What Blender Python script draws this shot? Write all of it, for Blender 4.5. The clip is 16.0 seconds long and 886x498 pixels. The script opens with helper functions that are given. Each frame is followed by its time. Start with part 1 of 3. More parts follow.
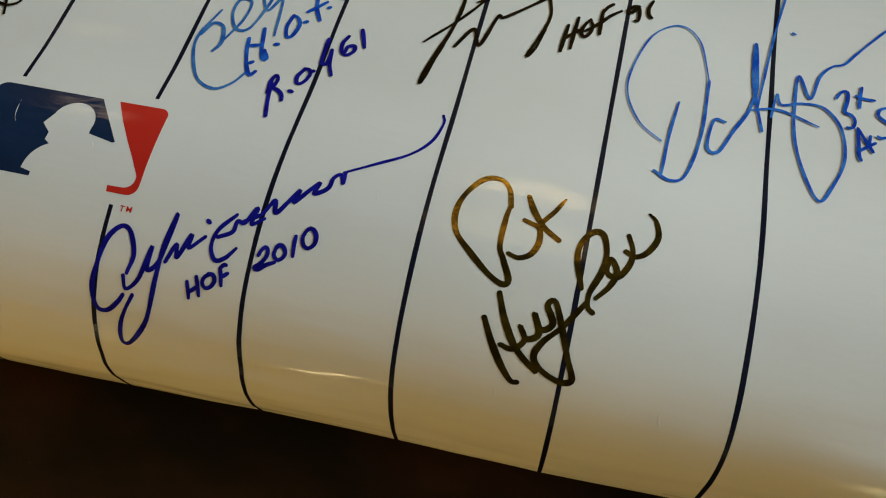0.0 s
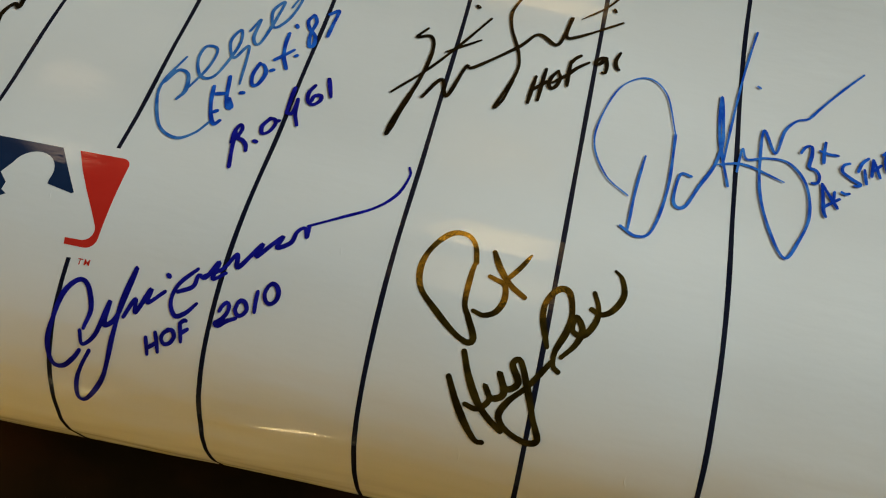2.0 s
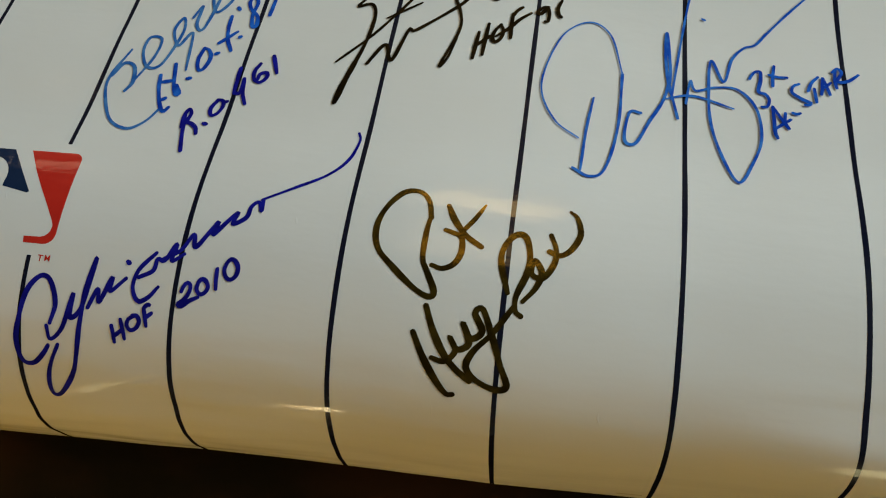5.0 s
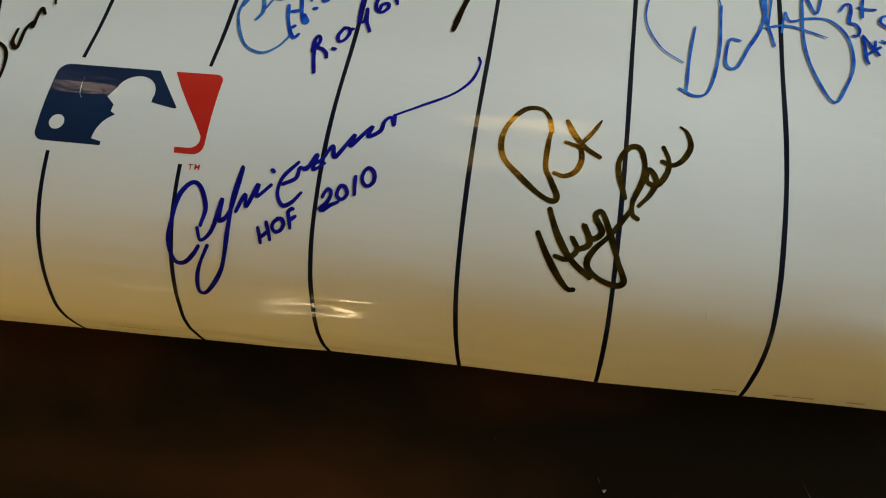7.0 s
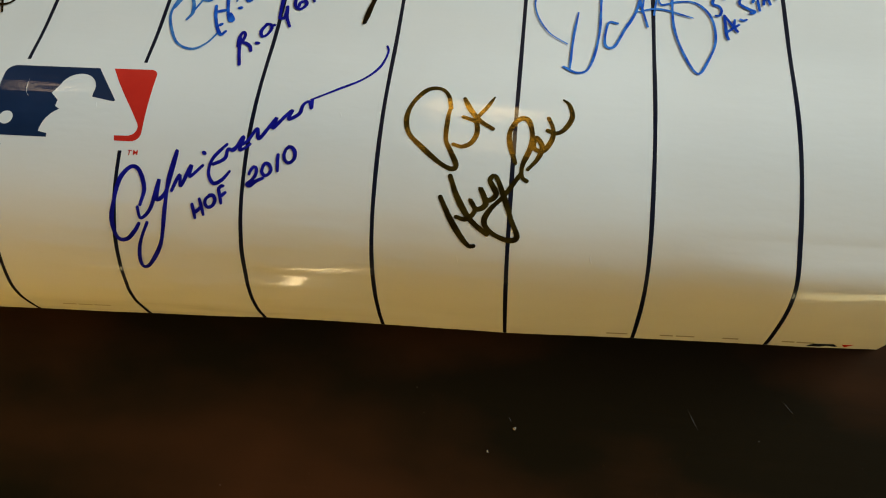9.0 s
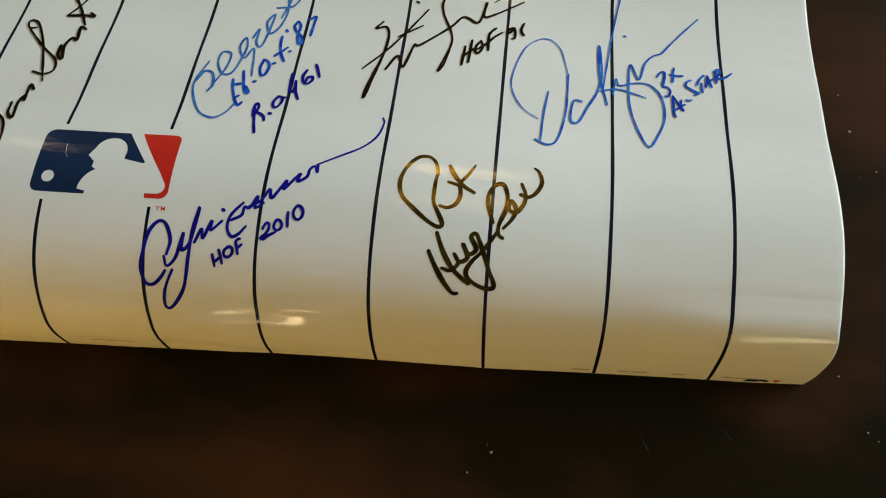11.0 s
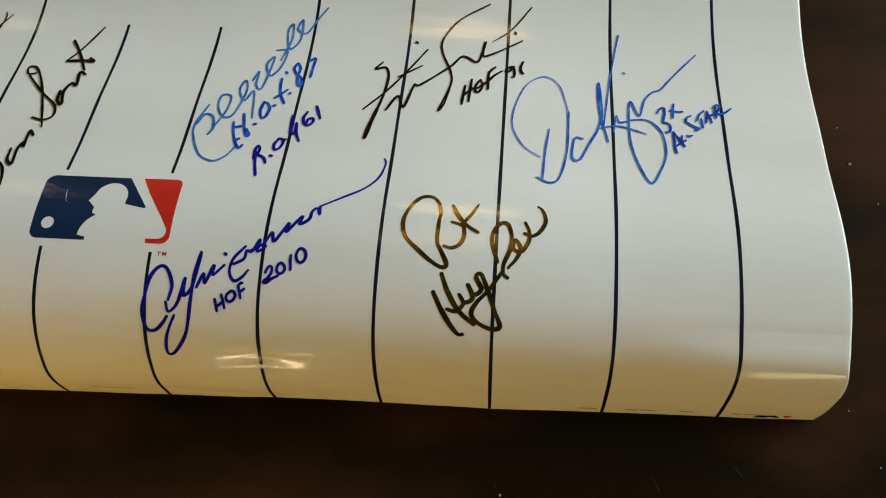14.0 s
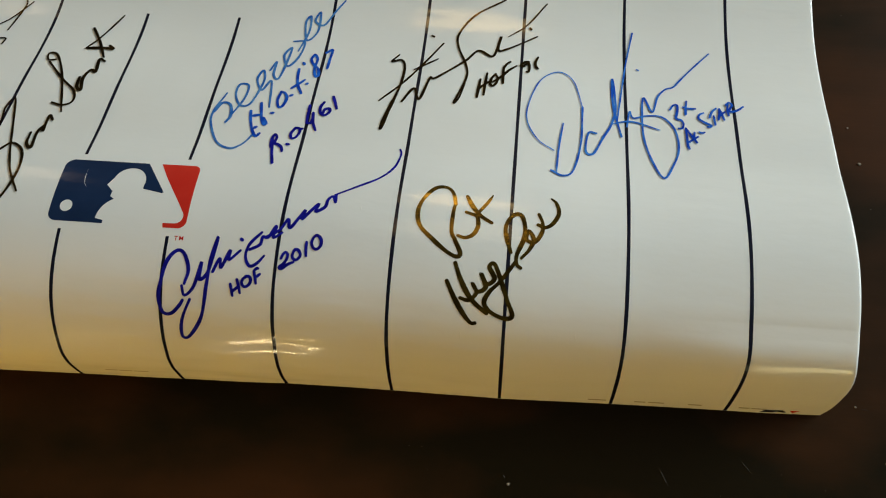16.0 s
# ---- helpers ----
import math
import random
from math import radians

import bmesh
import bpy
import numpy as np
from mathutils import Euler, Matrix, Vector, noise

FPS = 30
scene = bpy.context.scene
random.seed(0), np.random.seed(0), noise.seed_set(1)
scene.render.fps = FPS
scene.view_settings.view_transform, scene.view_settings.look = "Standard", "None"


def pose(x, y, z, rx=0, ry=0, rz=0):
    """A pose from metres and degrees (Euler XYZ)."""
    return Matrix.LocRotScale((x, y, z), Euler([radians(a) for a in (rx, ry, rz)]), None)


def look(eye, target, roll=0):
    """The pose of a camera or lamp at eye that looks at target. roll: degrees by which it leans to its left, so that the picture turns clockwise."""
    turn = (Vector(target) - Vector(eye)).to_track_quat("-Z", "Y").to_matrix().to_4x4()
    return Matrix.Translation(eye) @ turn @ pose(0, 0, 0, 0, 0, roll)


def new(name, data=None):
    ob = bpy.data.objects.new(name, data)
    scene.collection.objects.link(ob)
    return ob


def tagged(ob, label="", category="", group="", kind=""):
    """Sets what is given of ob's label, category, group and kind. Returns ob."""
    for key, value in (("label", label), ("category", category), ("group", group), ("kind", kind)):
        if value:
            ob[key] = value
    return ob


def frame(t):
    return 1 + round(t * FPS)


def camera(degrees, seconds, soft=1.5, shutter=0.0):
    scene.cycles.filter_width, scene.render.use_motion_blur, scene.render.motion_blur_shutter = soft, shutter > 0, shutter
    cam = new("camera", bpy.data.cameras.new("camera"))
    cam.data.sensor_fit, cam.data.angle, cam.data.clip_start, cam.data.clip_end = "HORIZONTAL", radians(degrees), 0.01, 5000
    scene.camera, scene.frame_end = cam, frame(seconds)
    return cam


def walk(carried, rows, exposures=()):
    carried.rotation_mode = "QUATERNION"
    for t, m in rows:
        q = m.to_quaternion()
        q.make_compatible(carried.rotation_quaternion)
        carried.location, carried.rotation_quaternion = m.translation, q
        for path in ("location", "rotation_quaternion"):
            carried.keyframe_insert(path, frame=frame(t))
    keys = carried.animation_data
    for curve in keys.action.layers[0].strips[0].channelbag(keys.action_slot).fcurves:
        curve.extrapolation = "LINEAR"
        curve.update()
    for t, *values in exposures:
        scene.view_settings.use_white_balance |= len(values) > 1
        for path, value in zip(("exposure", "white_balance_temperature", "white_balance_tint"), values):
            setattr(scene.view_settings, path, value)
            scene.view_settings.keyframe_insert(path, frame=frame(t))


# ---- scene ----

# ---------------------------------------------------------------- camera
cam = camera(58.0, 16.0, soft=1.1)
PATH = [
    (0.0, -0.0055, 0.0152, 0.2223, 11.79, 6.03, 12.50),
    (0.2, -0.0062, 0.0188, 0.2242, 11.02, 6.01, 12.85),
    (0.5, -0.0110, 0.0239, 0.2226, 12.53, 5.62, 13.46),
    (1.0, -0.0097, 0.0269, 0.2213, 12.83, 4.84, 13.48),
    (1.5, -0.0057, 0.0256, 0.2216, 13.06, 4.14, 13.04),
    (2.0, -0.0042, 0.0250, 0.2216, 13.15, 4.51, 12.38),
    (2.5, 0.0001, 0.0264, 0.2253, 13.52, 4.63, 11.60),
    (3.0, 0.0048, 0.0228, 0.2226, 13.31, 5.20, 10.09),
    (3.2, 0.0059, 0.0214, 0.2216, 13.21, 4.95, 9.23),
    (5.3, 0.0100, 0.0148, 0.2179, 12.41, 6.51, 6.83),
    (5.5, 0.0097, 0.0132, 0.2182, 12.14, 6.54, 6.77),
    (6.0, 0.0130, 0.0104, 0.2147, 12.08, 6.83, 5.99),
    (6.5, 0.0111, 0.0049, 0.2178, 12.04, 6.83, 5.56),
    (6.7, -0.0011, 0.0004, 0.2221, 11.79, 6.98, 6.34),
    (7.0, -0.0148, -0.0101, 0.2352, 11.70, 6.79, 7.59),
    (7.2, -0.0131, -0.0171, 0.2420, 11.74, 7.30, 8.42),
    (7.5, -0.0049, -0.0162, 0.2440, 11.61, 6.92, 8.84),
    (7.7, 0.0002, -0.0111, 0.2505, 11.49, 7.29, 8.08),
    (7.9, 0.0085, -0.0119, 0.2465, 11.41, 7.70, 6.07),
    (8.0, 0.0107, -0.0176, 0.2401, 11.91, 7.26, 5.20),
    (8.2, 0.0190, -0.0202, 0.2324, 11.79, 6.95, 4.03),
    (8.5, 0.0144, -0.0173, 0.2413, 11.53, 6.19, 4.12),
    (9.0, 0.0072, -0.0255, 0.2564, 11.97, 5.50, 4.86),
    (9.2, 0.0081, -0.0287, 0.2675, 12.29, 5.26, 5.27),
    (11.3, 0.0085, -0.0276, 0.2948, 14.58, 3.92, 4.95),
    (11.5, 0.0094, -0.0292, 0.2945, 14.91, 4.00, 4.58),
    (12.0, 0.0097, -0.0287, 0.2967, 15.20, 4.09, 4.13),
    (12.5, 0.0066, -0.0265, 0.2979, 15.82, 4.23, 4.16),
    (13.0, 0.0109, -0.0249, 0.2952, 16.10, 4.36, 3.77),
    (13.5, 0.0092, -0.0235, 0.2941, 16.14, 4.13, 3.79),
    (14.0, 0.0046, -0.0239, 0.2941, 16.17, 3.83, 3.95),
    (14.5, 0.0016, -0.0261, 0.2918, 16.41, 3.74, 4.18),
    (15.0, 0.0025, -0.0246, 0.2919, 16.55, 3.64, 4.33),
    (15.5, 0.0023, -0.0254, 0.2935, 16.50, 3.60, 4.49),
    (16.0, 0.0005, -0.0300, 0.2960, 16.54, 3.55, 5.02),
]
walk(cam, [(t, pose(x, y, z, rx, ry, rz)) for t, x, y, z, rx, ry, rz in PATH],
     exposures=[(0.0, 0.0), (7.2, 0.0), (7.5, 0.22), (7.8, 0.28), (16.0, 0.28)])

# ---------------------------------------------------------------- light
world = bpy.data.worlds.new("world")
scene.world = world
world.use_nodes = True
world.node_tree.nodes["Background"].inputs[0].default_value = (0.75, 0.87, 1.0, 1)
world.node_tree.nodes["Background"].inputs[1].default_value = 0.6


def area_lamp(name, m, sx, sy, watts, colour):
    data = bpy.data.lights.new(name, "AREA")
    data.shape, data.size, data.size_y, data.energy, data.color = "RECTANGLE", sx, sy, watts, colour
    ob = new(name, data)
    ob.matrix_world = m
    return ob


area_lamp("daylight", look((2.1, 1.2, 1.0), (0, 0.05, 0.0)), 1.7, 1.15, 67.0, (0.835, 0.97, 0.975))

# ---------------------------------------------------------------- materials
def material(name, colour, rough=0.5, spec=0.5, tint=None, metal=0.0):
    m = bpy.data.materials.new(name)
    m.use_nodes = True
    b = m.node_tree.nodes["Principled BSDF"]
    b.inputs["Base Color"].default_value = (*colour, 1)
    b.inputs["Roughness"].default_value = rough
    b.inputs["Specular IOR Level"].default_value = spec
    b.inputs["Metallic"].default_value = metal
    if tint:
        b.inputs["Specular Tint"].default_value = (*tint, 1)
    return m


def node(m, kind, **values):
    n = m.node_tree.nodes.new(kind)
    for k, v in values.items():
        n.inputs[k].default_value = v
    return n


def vary(m, colours, scale, detail=4.0, stretch=(1, 1, 1), positions=(0.3, 0.7)):
    """Base colour mottled between the given colours."""
    t, b = m.node_tree, m.node_tree.nodes["Principled BSDF"]
    co, mp = node(m, "ShaderNodeTexCoord"), node(m, "ShaderNodeMapping", Scale=stretch)
    nz, ra = node(m, "ShaderNodeTexNoise", Scale=scale, Detail=detail), node(m, "ShaderNodeValToRGB")
    for e, c, p in zip(ra.color_ramp.elements, colours, positions):
        e.color, e.position = (*c, 1), p
    t.links.new(co.outputs["Object"], mp.inputs["Vector"])
    t.links.new(mp.outputs[0], nz.inputs["Vector"])
    t.links.new(nz.outputs["Fac"], ra.inputs[0])
    t.links.new(ra.outputs[0], b.inputs["Base Color"])
    return m


def relief(m, layers):
    """Bump from noise layers (scale, stretch, strength, distance), one after the other."""
    t, b = m.node_tree, m.node_tree.nodes["Principled BSDF"]
    last = None
    for scale, stretch, strength, distance in layers:
        co, mp = node(m, "ShaderNodeTexCoord"), node(m, "ShaderNodeMapping", Scale=stretch)
        nz = node(m, "ShaderNodeTexNoise", Scale=scale, Detail=3.0)
        bu = node(m, "ShaderNodeBump", Strength=strength, Distance=distance)
        t.links.new(co.outputs["Object"], mp.inputs["Vector"])
        t.links.new(mp.outputs[0], nz.inputs["Vector"])
        t.links.new(nz.outputs["Fac"], bu.inputs["Height"])
        if last:
            t.links.new(last.outputs[0], bu.inputs["Normal"])
        last = bu
    t.links.new(last.outputs[0], b.inputs["Normal"])
    return m


PAPER_RELIEF = [(9.0, (0.6, 2.2, 2.2), 0.5, 0.0016), (26.0, (0.45, 2.4, 2.4), 0.38, 0.0005), (110.0, (0.5, 1.3, 1.3), 0.6, 0.00025), (900.0, (1, 1, 1), 0.12, 0.0001)]
paper = material("glossy_paper", (0.80, 0.79, 0.765), 0.12, 0.36)
vary(paper, [(0.77, 0.76, 0.735), (0.82, 0.812, 0.79)], 14.0)
relief(paper, PAPER_RELIEF)
navy = relief(vary(material("navy_print", (0.012, 0.03, 0.085), 0.11, 0.5), [(0.007, 0.020, 0.060), (0.011, 0.029, 0.082)], 60.0), PAPER_RELIEF)
red = relief(vary(material("red_print", (0.5, 0.03, 0.02), 0.11, 0.5), [(0.56, 0.022, 0.014), (0.64, 0.034, 0.020)], 60.0), PAPER_RELIEF)
stripe_print = relief(material("stripe_print", (0.005, 0.007, 0.022), 0.12, 0.5), PAPER_RELIEF)
grey_print = material("grey_print", (0.27, 0.24, 0.17), 0.3)


def ink(name, thin, full, tint, rough=0.2, spec=0.9):
    """Marker ink: thinner and fuller patches, with a tinted sheen."""
    m = material(name, full, rough, spec, tint)
    vary(m, [thin, full], 260.0, 3.0, positions=(0.32, 0.6))
    return relief(m, PAPER_RELIEF + [(1500.0, (1, 1, 1), 0.25, 0.00012)])


def bronzing(m, amount):
    """The metallic film that some black inks leave as they dry."""
    m.node_tree.nodes["Principled BSDF"].inputs["Metallic"].default_value = amount
    return m


black_ink = bronzing(ink("black_marker", (0.040, 0.024, 0.006), (0.009, 0.0065, 0.0035), (1.0, 0.68, 0.25), 0.11, 0.5), 0.6)
bronze_ink = bronzing(ink("bronze_black_marker", (0.15, 0.10, 0.015), (0.042, 0.027, 0.0042), (1.0, 0.72, 0.2), 0.10, 0.9), 0.75)
blue_ink = ink("blue_marker", (0.012, 0.014, 0.33), (0.006, 0.006, 0.19), (0.75, 0.7, 1.0), 0.16, 0.1)
royal_ink = ink("royal_blue_marker", (0.02, 0.15, 0.66), (0.006, 0.045, 0.40), (0.7, 0.8, 1.0), 0.16, 0.1)
sky_ink = ink("sky_blue_marker", (0.05, 0.23, 0.68), (0.010, 0.08, 0.50), (0.7, 0.8, 1.0), 0.16, 0.1)
light_ink = ink("light_blue_marker", (0.09, 0.26, 0.56), (0.02, 0.12, 0.45), (0.7, 0.85, 1.0), 0.16, 0.12)

wood = material("dark_wood", (0.03, 0.016, 0.007), 0.36, 0.08)
# mottled dark stain; its reddish tone also paints in reflections in the lacquer
vary(wood, [(0.0120, 0.0082, 0.0032), (0.080, 0.027, 0.0092)], 9.0, 5.0, (0.8, 1.5, 1.0), (0.43, 0.75))
relief(wood, [(30.0, (0.4, 9.0, 1.0), 0.18, 0.0006), (700.0, (1, 1, 1), 0.08, 0.0001)])
scuff = material("scuff", (0.02, 0.013, 0.008), 0.5, 0.3)
dust = material("dust", (0.30, 0.26, 0.21), 0.9, 0.1)
plaster = relief(vary(material("plaster", (0.16, 0.13, 0.085), 0.9, 0.2), [(0.148, 0.12, 0.078), (0.178, 0.145, 0.094)], 2.0), [(90.0, (1, 1, 1), 0.2, 0.002)])
grey_plaster = relief(vary(material("grey_plaster", (0.3, 0.3, 0.27), 0.9, 0.2), [(0.28, 0.28, 0.25), (0.33, 0.33, 0.3)], 2.0), [(90.0, (1, 1, 1), 0.2, 0.002)])
dim_plaster = relief(vary(material("ceiling_plaster", (0.15, 0.15, 0.14), 0.9, 0.2), [(0.14, 0.14, 0.13), (0.165, 0.165, 0.15)], 2.0), [(90.0, (1, 1, 1), 0.2, 0.002)])
boards = vary(material("floor_wood", (0.12, 0.07, 0.04), 0.5, 0.4), [(0.09, 0.05, 0.028), (0.15, 0.09, 0.05)], 3.0, 6.0, (1, 8, 1))


def glow(name, colour, strength):
    m = bpy.data.materials.new(name)
    m.use_nodes = True
    b = m.node_tree.nodes["Principled BSDF"]
    b.inputs["Base Color"].default_value = (*colour, 1)
    b.inputs["Emission Color"].default_value = (*colour, 1)
    b.inputs["Emission Strength"].default_value = strength
    return m


lamp_glow = glow("lamp_shade_glow", (1.0, 0.66, 0.26), 6.5)
faint_glow = glow("faint_shade_glow", (1.0, 0.72, 0.45), 3.8)
dim_fill = glow("dim_fill_shade", (1.0, 0.66, 0.26), 1.5)
desk_glow = glow("desk_shade_glow", (1.0, 0.76, 0.40), 36.0)
amber_fill = glow("amber_fill_shade", (1.0, 0.54, 0.035), 34.0)
pale_glow = glow("pale_shade_glow", (1.0, 0.90, 0.48), 4.3)
small_glow = glow("small_shade_glow", (1.0, 0.82, 0.42), 5.5)
brass = material("brass", (0.5, 0.33, 0.12), 0.3, 0.5, None, 1.0)


# ---------------------------------------------------------------- building helpers
def part(name, bm, mat, parent=None, label=""):
    me = bpy.data.meshes.new(name)
    bm.to_mesh(me)
    bm.free()
    me.materials.append(mat)
    for p in me.polygons:
        p.use_smooth = False
    ob = new(name, me)
    ob.parent = parent
    return tagged(ob, label)


def smooth(ob):
    for p in ob.data.polygons:
        p.use_smooth = True
    return ob


def box(x0, x1, y0, y1, z0, z1, bevel=0.0):
    bm = bmesh.new()
    bmesh.ops.create_cube(bm, size=1)
    bmesh.ops.scale(bm, vec=(x1 - x0, y1 - y0, z1 - z0), verts=bm.verts)
    bmesh.ops.translate(bm, vec=((x0 + x1) / 2, (y0 + y1) / 2, (z0 + z1) / 2), verts=bm.verts)
    if bevel:
        bmesh.ops.bevel(bm, geom=bm.edges[:], offset=bevel, segments=3, profile=0.5, affect="EDGES")
    return bm


def turned(profile, cx, cy, seg=32):
    """A lathe-turned body from (radius, height) pairs."""
    bm = bmesh.new()
    rings = [[bm.verts.new((cx + r * math.cos(2 * math.pi * i / seg), cy + r * math.sin(2 * math.pi * i / seg), z)) for i in range(seg)] for r, z in profile]
    for a, b in zip(rings, rings[1:]):
        for i in range(seg):
            bm.faces.new((a[i], a[(i + 1) % seg], b[(i + 1) % seg], b[i]))
    return bm


# ---------------------------------------------------------------- room
FLOOR, TOP = -0.75, 1.95
TABLE_Z = -0.0035
X0, X1, Y0, Y1 = -2.3, 2.3, -1.8, 2.6
tagged(part("floor", box(X0, X1, Y0, Y1, FLOOR - 0.1, FLOOR), boards), "brown wooden floor under the table", "floor", kind="structure")
tagged(part("ceiling", box(X0, X1, Y0, Y1, TOP, TOP + 0.1), dim_plaster), "plain dim plaster ceiling", "ceiling", kind="structure")
tagged(part("wall_north", box(X0, X1, Y1, Y1 + 0.12, FLOOR, TOP), grey_plaster), "plain plaster wall", "wall", kind="structure")
tagged(part("wall_south", box(X0, X1, Y0 - 0.12, Y0, FLOOR, TOP), plaster), "plain plaster wall", "wall", kind="structure")
tagged(part("wall_west", box(X0 - 0.12, X0, Y0 - 0.12, Y1 + 0.12, FLOOR, TOP), plaster), "plain plaster wall", "wall", kind="structure")
# the wall with the daylight window: four pieces round the opening
WY0, WY1, WZ0, WZ1 = 0.3, 2.1, 0.3, 1.6
bm = bmesh.new()
for y0, y1, z0, z1 in ((Y0 - 0.12, WY0, FLOOR, TOP), (WY1, Y1 + 0.12, FLOOR, TOP), (WY0, WY1, FLOOR, WZ0), (WY0, WY1, WZ1, TOP)):
    b2 = box(X1, X1 + 0.12, y0, y1, z0, z1)
    tmp = bpy.data.meshes.new("tmp")
    b2.to_mesh(tmp)
    b2.free()
    bm.from_mesh(tmp)
    bpy.data.meshes.remove(tmp)
tagged(part("wall_east", bm, grey_plaster), "plain plaster wall with a window opening", "wall", kind="structure")

# ---------------------------------------------------------------- table
table = tagged(new("table"), "dark stained glossy wooden table with fine dust", "table")
table.location = (0, 0, FLOOR)
down = TABLE_Z - FLOOR
TX0, TX1, TY0, TY1 = -0.85, 0.75, -0.38, 0.62
part("tabletop", box(TX0, TX1, TY0, TY1, down - 0.032, down, 0.006), wood, table)
for lx in (TX0 + 0.08, TX1 - 0.08):
    for ly in (TY0 + 0.08, TY1 - 0.08):
        part("leg", box(lx - 0.03, lx + 0.03, ly - 0.03, ly + 0.03, 0, down - 0.032, 0.004), wood, table)

# ---------------------------------------------------------------- poster sheet
# Tangent angle of the sheet, from under its front curl upwards: it curls off the table and sinks back on to it.
BEND = [(-0.020, 86), (-0.010, 82), (-0.005, 78), (0.0, 73), (0.005, 69), (0.0125, 66), (0.025, 50.7), (0.0375, 25.1), (0.05, 7.6), (0.0625, -1.3), (0.075, -10.9), (0.0875, -18.0),
        (0.1, -20.5), (0.1125, -15.7), (0.125, -16.1), (0.1375, -18.9), (0.15, -17.1), (0.1625, -12.9), (0.175, -6.5), (0.1875, -1.5), (0.2125, -2.5), (0.225, -4.0), (0.26, -4.0), (0.285, -1.5), (0.3, 0.0)]
FINE = np.arange(-0.02, 0.56, 0.0005)
ANGLE = np.radians(np.interp(FINE, [s for s, _ in BEND], [a for _, a in BEND]))
PY = np.concatenate([[0], np.cumsum((np.cos(ANGLE[1:]) + np.cos(ANGLE[:-1])) / 2 * 0.0005)])
PZ = np.concatenate([[0], np.cumsum((np.sin(ANGLE[1:]) + np.sin(ANGLE[:-1])) / 2 * 0.0005)])
PY += 0.0052 - np.interp(0.0125, FINE, PY)
PZ += 0.0114 - np.interp(0.0125, FINE, PZ)
LEFT, RIGHT, LENGTH = -0.36, 0.1157, 0.55
EDGE = float(np.interp(TABLE_Z + 0.0003, PZ[:120], FINE[:120]))


SAG_AT, SAG = (0.015, 0.04, 0.07, 0.11, 0.14, 0.18, 0.26), (0.0, 0.0013, 0.002, 0.0027, 0.003, 0.0022, 0.0)


def front(u):
    """Where the sheet's front edge runs."""
    return EDGE


def ease(f):
    f = min(1.0, max(0.0, f))
    return f * f * (3 - 2 * f)


def on(u, s, h=0.0):
    """The place on the sheet u across and s up from the front edge, h above its face."""
    y, z, a = (float(np.interp(s, FINE, v)) for v in (PY, PZ, ANGLE))
    # the front curl stands out a little more on one side and stands back on the other
    y += (0.0032 * min(1.45, max(0.0, u / 0.08)) - 0.0024 * min(1.7, max(0.0, (-0.08 - u) / 0.08)) + 0.0012 * max(0.0, 1 - (u / 0.095) ** 2) + 0.0005 * ease((-0.02 - u) / 0.06)) * ease((0.05 - s) / 0.04)
    # the curl bulges on one side and lies flatter on the other
    bulge = 0.0017 * math.exp(-((s - 0.0115) / 0.0115) ** 2) * ease((-0.025 - u) / 0.05) - 0.0006 * math.exp(-((s - 0.045) / 0.026) ** 2) * ease((u - 0.02) / 0.06)
    y, z = y - bulge * math.sin(a), z + bulge * math.cos(a)
    z -= float(np.interp(s, SAG_AT, SAG)) * ease((u + 0.03) / 0.09)
    # the far corner of the curl kicks up and out before it tucks in
    kick = math.sin(math.pi * min(1.0, max(0.0, (s - EDGE) / (0.045 - EDGE)))) ** 1.3 * ease((u - 0.04) / 0.045)
    u, z = u + 0.0014 * math.sin(math.pi * min(1.0, max(0.0, (s - EDGE) / (0.034 - EDGE)))) ** 1.6 * ease((u - 0.09) / 0.025), z + 0.0032 * kick
    # slight ripples, strongest in the front curl
    curl = min(1.0, max(0.0, (0.05 - s) / 0.02))
    worn = curl * max(0.0, 1 - abs(u + 0.075) / 0.12)
    h += (0.00002 + 0.0003 * worn + 0.00003 * curl) * noise.noise(Vector((u * 40, s * 190, 3.0)))
    h += 0.00005 * worn * noise.noise(Vector((u * 55, s * 430, 9.0)))
    return Vector((u, y - h * math.sin(a), z + h * math.cos(a)))


poster = tagged(new("poster"), "glossy white pinstriped poster with marker autographs curling off table", "poster")


LIP = 0.0017


